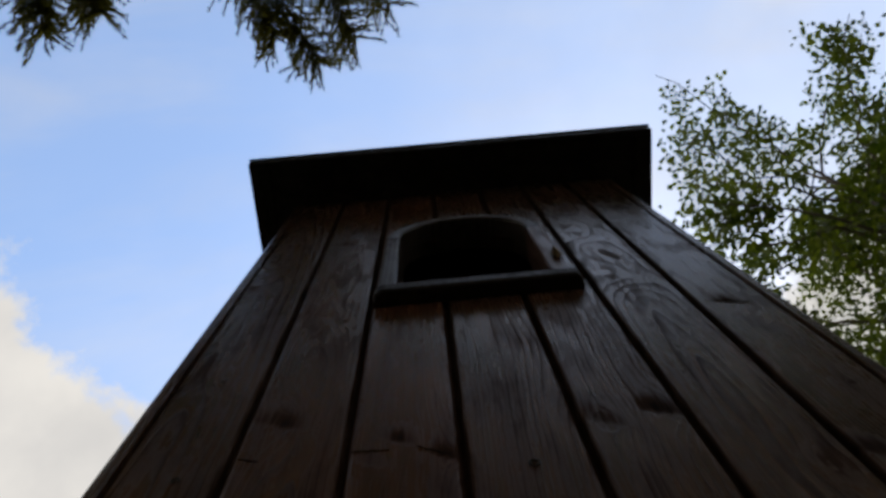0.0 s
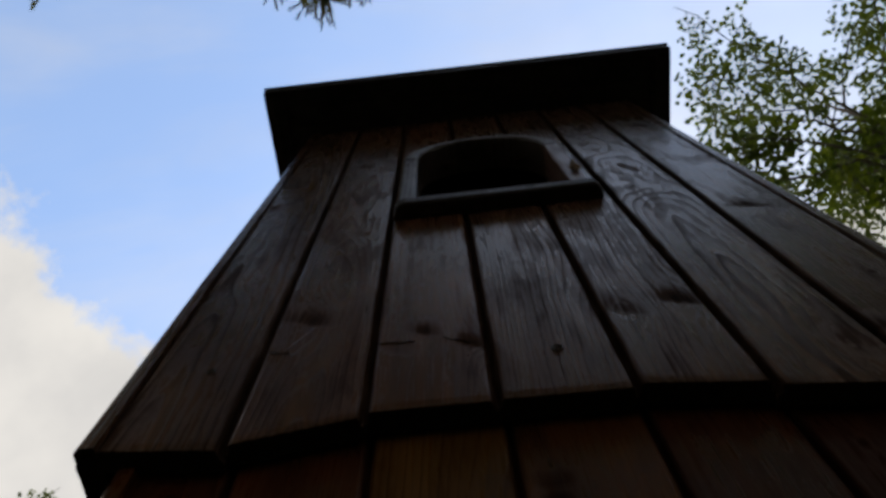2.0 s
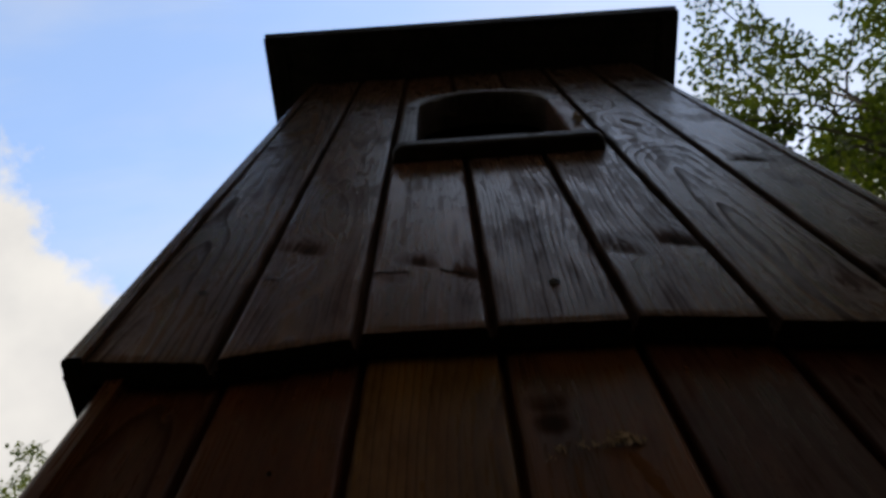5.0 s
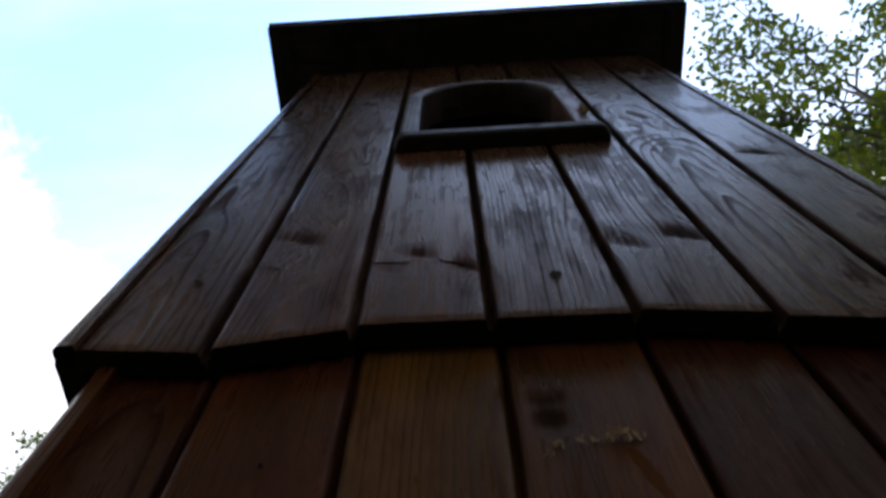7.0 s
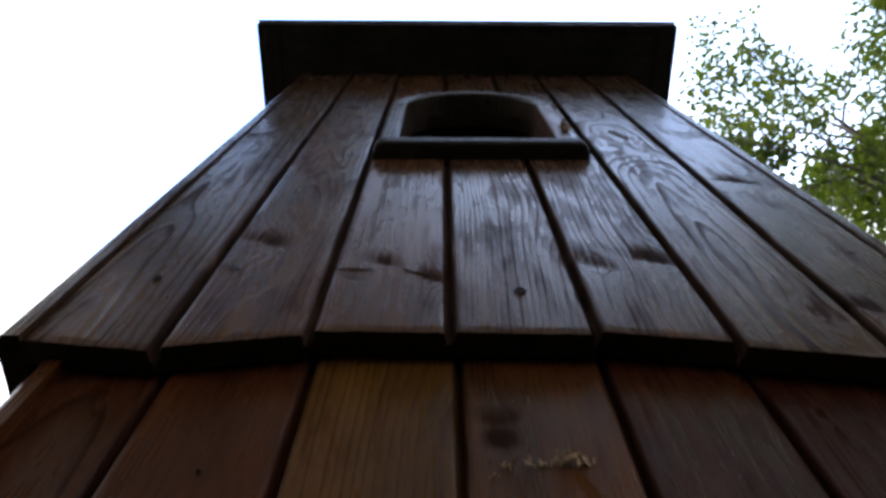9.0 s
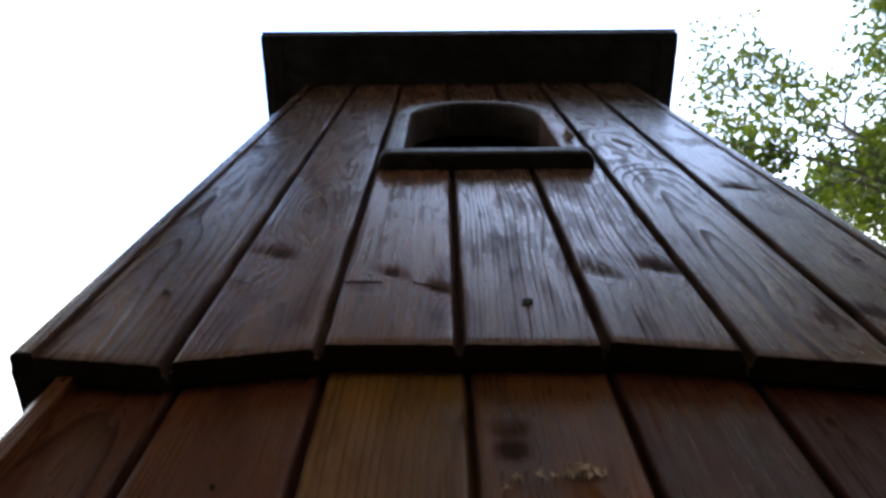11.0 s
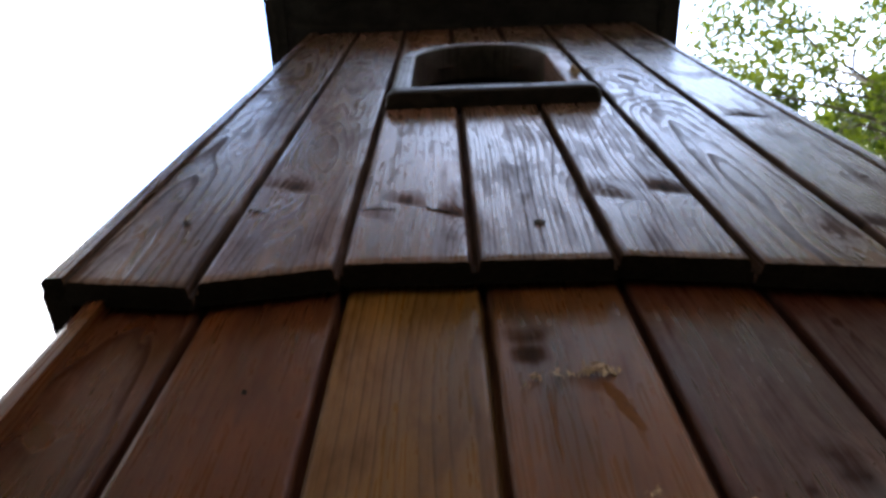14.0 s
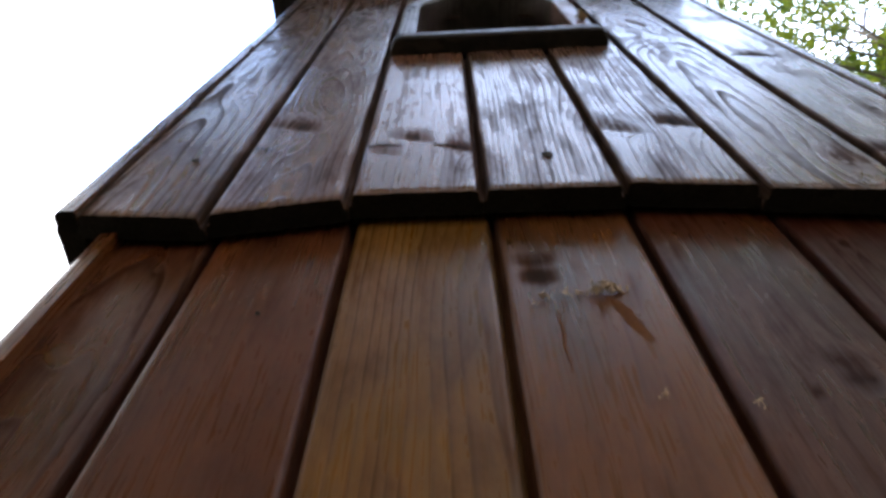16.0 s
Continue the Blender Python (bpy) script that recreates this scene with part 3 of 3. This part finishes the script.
crumbs(0.017, INSET - 0.001, 1.399, 0.012, 0.004, 75, 0.0042, 1, "ragged clump of pale gnawed wood fibres on red-brown board")
crumbs(-0.005, INSET - 0.001, 1.397, 0.0032, 0.003, 20, 0.0024, 2, "small crumbs of pale gnawed wood on red-brown board")
crumbs(-0.019, INSET - 0.001, 1.396, 0.0036, 0.003, 20, 0.0024, 3, "small crumbs of pale gnawed wood on red-brown board")
crumbs(-0.025, INSET - 0.001, 1.388, 0.003, 0.003, 12, 0.002, 4, "small crumbs of pale gnawed wood on red-brown board")
crumbs(0.028, INSET - 0.001, 1.300, 0.004, 0.003, 14, 0.002, 5, "tiny pale crumb stuck to red-brown board")
crumbs(0.071, INSET - 0.001, 1.293, 0.003, 0.003, 10, 0.002, 6, "tiny pale crumb stuck to red-brown board")
crumbs(0.121, -0.017, 2.070, 0.007, 0.018, 60, 0.0060, 7, "ragged brown crumbs of gnawed wood on the window jamb")


# pale runs below the gnawed place
def drip(x, z, length, width, lean):
    n = 14
    verts = []
    for k in range(n + 1):
        s = k / n
        w = width * (0.35 + 0.65 * math.sin(math.pi * min(1, 0.15 + s * 0.8)) ) * (1 + 0.4 * noise.noise((x * 90, s * 6, 1.0)))
        c = lean * s * length + 0.0012 * noise.noise((x * 70, s * 4, 5.0))
        verts += [(c - w, 0.0, -s * length), (c, -0.0005, -s * length), (c + w, 0.0, -s * length)]
    faces = [(3 * k + i, 3 * k + i + 1, 3 * k + i + 4, 3 * k + i + 3) for k in range(n) for i in range(2)]
    ob = mesh_object("drip_stain", verts, faces, DRIP, tower, "dried amber run on the board", True)
    ob.location = (x, INSET - 0.0003, z)


for x, z, ln, w, lean in ((0.023, 1.391, 0.044, 0.0044, 0.28), (-0.012, 1.383, 0.060, 0.0010, -0.02)):
    drip(x, z, ln, w, lean)


# ---------------------------------------------------------------- trees
def tube(verts, faces, pts, radii, sides=7):
    b = len(verts)
    for i, p in enumerate(pts):
        d = (pts[min(i + 1, len(pts) - 1)] - pts[max(i - 1, 0)]).normalized()
        u = d.orthogonal().normalized()
        w = d.cross(u)
        for k in range(sides):
            a = 2 * math.pi * k / sides
            verts.append(p + radii[i] * (u * math.cos(a) + w * math.sin(a)))
    for i in range(len(pts) - 1):
        for k in range(sides):
            p, q = b + i * sides + k, b + i * sides + (k + 1) % sides
            faces.append((p, q, q + sides, p + sides))


def bent(rnd, start, end, sag, n=7, wob=0.06):
    span = (end - start).length
    pts = []
    for i in range(n + 1):
        s = i / n
        p = start.lerp(end, s)
        p.z += sag * 4 * s * (1 - s)
        if 0 < i:
            p += Vector((rnd.gauss(0, 1), rnd.gauss(0, 1), rnd.gauss(0, 1))) * wob * span / n
        pts.append(p)
    return pts


def leaf(verts, faces, at, d, up, length, width):
    side = d.cross(up).normalized() * width / 2
    nrm = side.cross(d).normalized()
    b = len(verts)
    verts += [at, at + d * length * 0.35 + side - nrm * width * 0.12, at + d * length * 0.8 + side * 0.6 - nrm * width * 0.1, at + d * length - nrm * length * 0.12,
              at + d * length * 0.8 - side * 0.6 - nrm * width * 0.1, at + d * length * 0.35 - side - nrm * width * 0.12]
    faces += [(b, b + 1, b + 2, b + 3), (b, b + 3, b + 4, b + 5)]


def broadleaf(seed, height, radius, limbs, twigs, leaves, size, label, crown_base=0.42):
    rnd = random.Random(seed)
    tree = new("broadleaf_tree")
    tagged(tree, label, "tree", "trees round the tower")
    tv, tf, lv, lf = [], [], [], []
    spine = bent(rnd, Vector((0, 0, -0.1)), Vector((rnd.gauss(0, 0.2), rnd.gauss(0, 0.2), height * 0.93)), 0, 12, 0.05)
    tube(tv, tf, spine, [0.012 * height * (1 - 0.9 * i / 12) + 0.006 for i in range(13)], 9)
    for i in range(limbs):
        s = crown_base + (0.98 - crown_base) * (i + rnd.random()) / limbs
        base = spine[min(11, int(s * 12))].lerp(spine[min(12, int(s * 12) + 1)], s * 12 % 1)
        ang = i * 2.4 + rnd.uniform(-0.4, 0.4)
        reach = radius * (0.45 + 0.75 * math.sin(math.pi * min(0.86, (s - crown_base) / (1 - crown_base) * 0.7 + 0.16))) * rnd.uniform(0.75, 1.1)
        tip = base + Vector((math.cos(ang) * reach, math.sin(ang) * reach, reach * rnd.uniform(0.15, 0.7)))
        limb = bent(rnd, base, tip, 0.1 * reach, 8, 0.12)
        tube(tv, tf, limb, [0.0036 * height * (1 - s * 0.6) * (1 - 0.88 * k / 8) + 0.002 for k in range(9)], 6)
        for j in range(twigs):
            k = rnd.uniform(1.5, 8)
            a = limb[min(7, int(k))].lerp(limb[min(8, int(k) + 1)], k % 1)
            d = Vector((rnd.gauss(0, 1), rnd.gauss(0, 1), rnd.gauss(0.15, 0.7))).normalized()
            ln = rnd.uniform(0.25, 0.75) * radius * 0.36
            tw = bent(rnd, a, a + d * ln, -0.05 * ln, 4, 0.15)
            tube(tv, tf, tw, [0.006, 0.005, 0.004, 0.003, 0.002], 4)
            for _ in range(leaves):
                q = rnd.uniform(0.6, 4.0)
                p = tw[min(3, int(q))].lerp(tw[min(4, int(q) + 1)], q % 1)
                off = Vector((rnd.gauss(0, 1), rnd.gauss(0, 1), rnd.gauss(0, 0.8)))
                dd = (off.normalized() + d * 0.5 + Vector((0, 0, -0.35))).normalized()
                up = Vector((rnd.gauss(0, 0.5), rnd.gauss(0, 0.5), 1)).normalized()
                sz = size * rnd.uniform(0.65, 1.2)
                leaf(lv, lf, p + off * 0.075, dd, up, sz, sz * 0.85)
    mesh_object("trunk", tv, tf, BARK, tree, "grey-brown bark", True)
    mesh_object("crown", lv, lf, LEAF, tree, "loose green leaves")
    return tree


def spruce(seed, height, reach, whorls, label, tips):
    """A spruce with hanging twigs; tips are the ends of its longest, lowest limbs."""
    rnd = random.Random(seed)
    tree = new("spruce_tree")
    tagged(tree, label, "tree", "trees round the tower")
    tv, tf, lv, lf = [], [], [], []
    spine = bent(rnd, Vector((0, 0, -0.1)), Vector((0, 0, height)), 0, 12, 0.08)
    tube(tv, tf, spine, [0.17 * (1 - 0.94 * i / 12) + 0.004 for i in range(13)], 10)
    limbs = [(Vector((0, 0, z)), Vector(tip), True) for z, tip in tips]
    for i in range(whorls):
        s = 0.22 + 0.76 * i / whorls
        for j in range(6):
            ang = j * math.pi / 3 + i * 0.55 + rnd.uniform(-0.15, 0.15)
            r = reach * (1.08 - s) * rnd.uniform(0.85, 1.12)
            base = Vector((0, 0, s * height))
            limbs.append((base, base + Vector((math.cos(ang) * r, math.sin(ang) * r, -0.18 * r + rnd.uniform(-0.1, 0.1))), False))
    for base, tip, full in limbs:
        r = (tip - base).length
        limb = bent(rnd, base, tip, 0.10 * r, 9, 0.05)
        tube(tv, tf, limb, [0.028 * (1 - 0.85 * k / 9) + 0.003 for k in range(10)], 5)
        out = (tip - base).normalized()
        side = out.cross(Vector((0, 0, 1))).normalized()
        for k in range(340 if full else int(30 * r)):
            q = rnd.uniform(5.5, 9.0) if full else rnd.uniform(2.0, 9.0)
            a = limb[min(8, int(q))].lerp(limb[min(9, int(q) + 1)], q % 1)
            d = (side * rnd.choice((-1, 1)) * rnd.uniform(0.2, 0.9) + out * rnd.uniform(0.3, 0.8) + Vector((0, 0, rnd.uniform(-1.0, 0.0)))).normalized()
            ln = rnd.uniform(0.12, 0.40) * (1.25 - 0.5 * q / 9)
            tw = bent(rnd, a, a + d * ln, -0.04, 3, 0.12)
            tube(tv, tf, tw, [0.005, 0.004, 0.003, 0.002], 3)
            for _ in range(int(ln * (520 if full else 90))):
                t = rnd.uniform(0, 3)
                p = tw[min(2, int(t))].lerp(tw[min(3, int(t) + 1)], t % 1)
                nd = (d * 0.8 + Vector((rnd.gauss(0, 0.6), rnd.gauss(0, 0.6), rnd.gauss(0, 0.6)))).normalized()
                w = nd.orthogonal().normalized() * (0.0026 if full else 0.0085)
                ln2 = rnd.uniform(0.018, 0.030) * (1 if full else 2.0)
                b = len(lv)
                lv += [p - w, p + w, p + nd * ln2]
                lf.append((b, b + 1, b + 2))
    mesh_object("trunk", tv, tf, BARK, tree, "rough brown bark", True)
    mesh_object("crown", lv, lf, NEEDLE, tree, "drooping needled twigs")
    return tree


tree_a = broadleaf(5, 11.6, 2.5, 32, 15, 46, 0.070, "leafy tree with a loose light green crown beside the tower")
tree_a.matrix_basis = pose(5.0, 2.0, 0, 0, 0, 115)
for x, y, turn in ((-9.4, 9.0, 130), (6.2, 3.9, 160), (8.2, 1.2, 220), (4.6, -5.0, 300), (6.6, -4.4, 30), (8.4, -2.4, 200), (2.8, -9.0, 0), (-7.6, -4.6, 50), (9.6, -0.6, 80), (-3.6, -8.0, 20), (0.9, -5.6, 75), (5.7, -2.9, 10), (9.5, 6.5, 200), (-13.5, 0.5, 250), (-1.0, 9.0, 60), (3.0, 10.5, 100), (-1.7, -6.6, 90), (2.7, -6.8, 40), (-4.2, -5.6, 270)):
    t = copy_thing(tree_a, pose(x, y, 0, 0, 0, turn))
    tagged(t, "leafy tree with a loose light green crown standing further off")

SPX, SPY = -2.5, -3.3
tree_s = spruce(11, 14.2, 3.6, 18, "tall spruce with drooping green twigs that overhang the tower",
                [(5.9, (-0.66 - SPX, -0.30 - SPY, 5.72)), (6.1, (-0.42 - SPX, -0.42 - SPY, 5.85)), (6.3, (-0.95 - SPX, -0.45 - SPY, 5.85)), (6.4, (-0.20 - SPX, -0.60 - SPY, 6.1)), (5.8, (-1.95 - SPX, -0.68 - SPY, 5.65)), (5.7, (-2.25 - SPX, -0.62 - SPY, 5.6))])
tree_s.matrix_basis = pose(SPX, SPY, 0, 0, 0, 0)
for x, y, turn in ((-0.6, -4.2, 150), (-5.2, -4.6, 200)):
    t = copy_thing(tree_s, pose(x, y, 0, 0, 0, turn))
    tagged(t, "tall spruce with drooping green twigs at the edge of the clearing")


# ---------------------------------------------------------------- woods round the clearing
def woods(seed, count):
    rnd = random.Random(seed)
    verts, faces = [], []
    for i in range(count):
        a = 2 * math.pi * (i + rnd.uniform(-0.3, 0.3)) / count
        d, h = rnd.uniform(15, 22), rnd.uniform(9.0, 12.0) * (1.5 if math.sin(a) < -0.1 else 1.0)
        c = Vector((d * math.cos(a), d * math.sin(a), 0))
        tube(verts, faces, [c, c + Vector((0, 0, h * 0.5)), c + Vector((0, 0, h * 0.95))], [0.16, 0.11, 0.02], 6)
        for _ in range(560):
            t = rnd.random() ** 0.8
            r = (0.35 + 2.1 * math.sin(math.pi * min(1, t * 0.85 + 0.15)) ** 0.8) * math.sqrt(rnd.random())
            w = rnd.uniform(0, 6.283)
            p = c + Vector((r * math.cos(w), r * math.sin(w), 0.4 + (h - 0.4) * t))
            dd = Vector((rnd.gauss(0, 1), rnd.gauss(0, 1), rnd.gauss(-0.3, 0.7))).normalized()
            leaf(verts, faces, p, dd, Vector((rnd.gauss(0, 0.6), rnd.gauss(0, 0.6), 1)).normalized(), rnd.uniform(0.22, 0.5), rnd.uniform(0.16, 0.3))
    return tagged(mesh_object("woodland", verts, faces, LEAF), "dense green woods round the clearing", "woods", kind="stuff")


woods(3, 64)
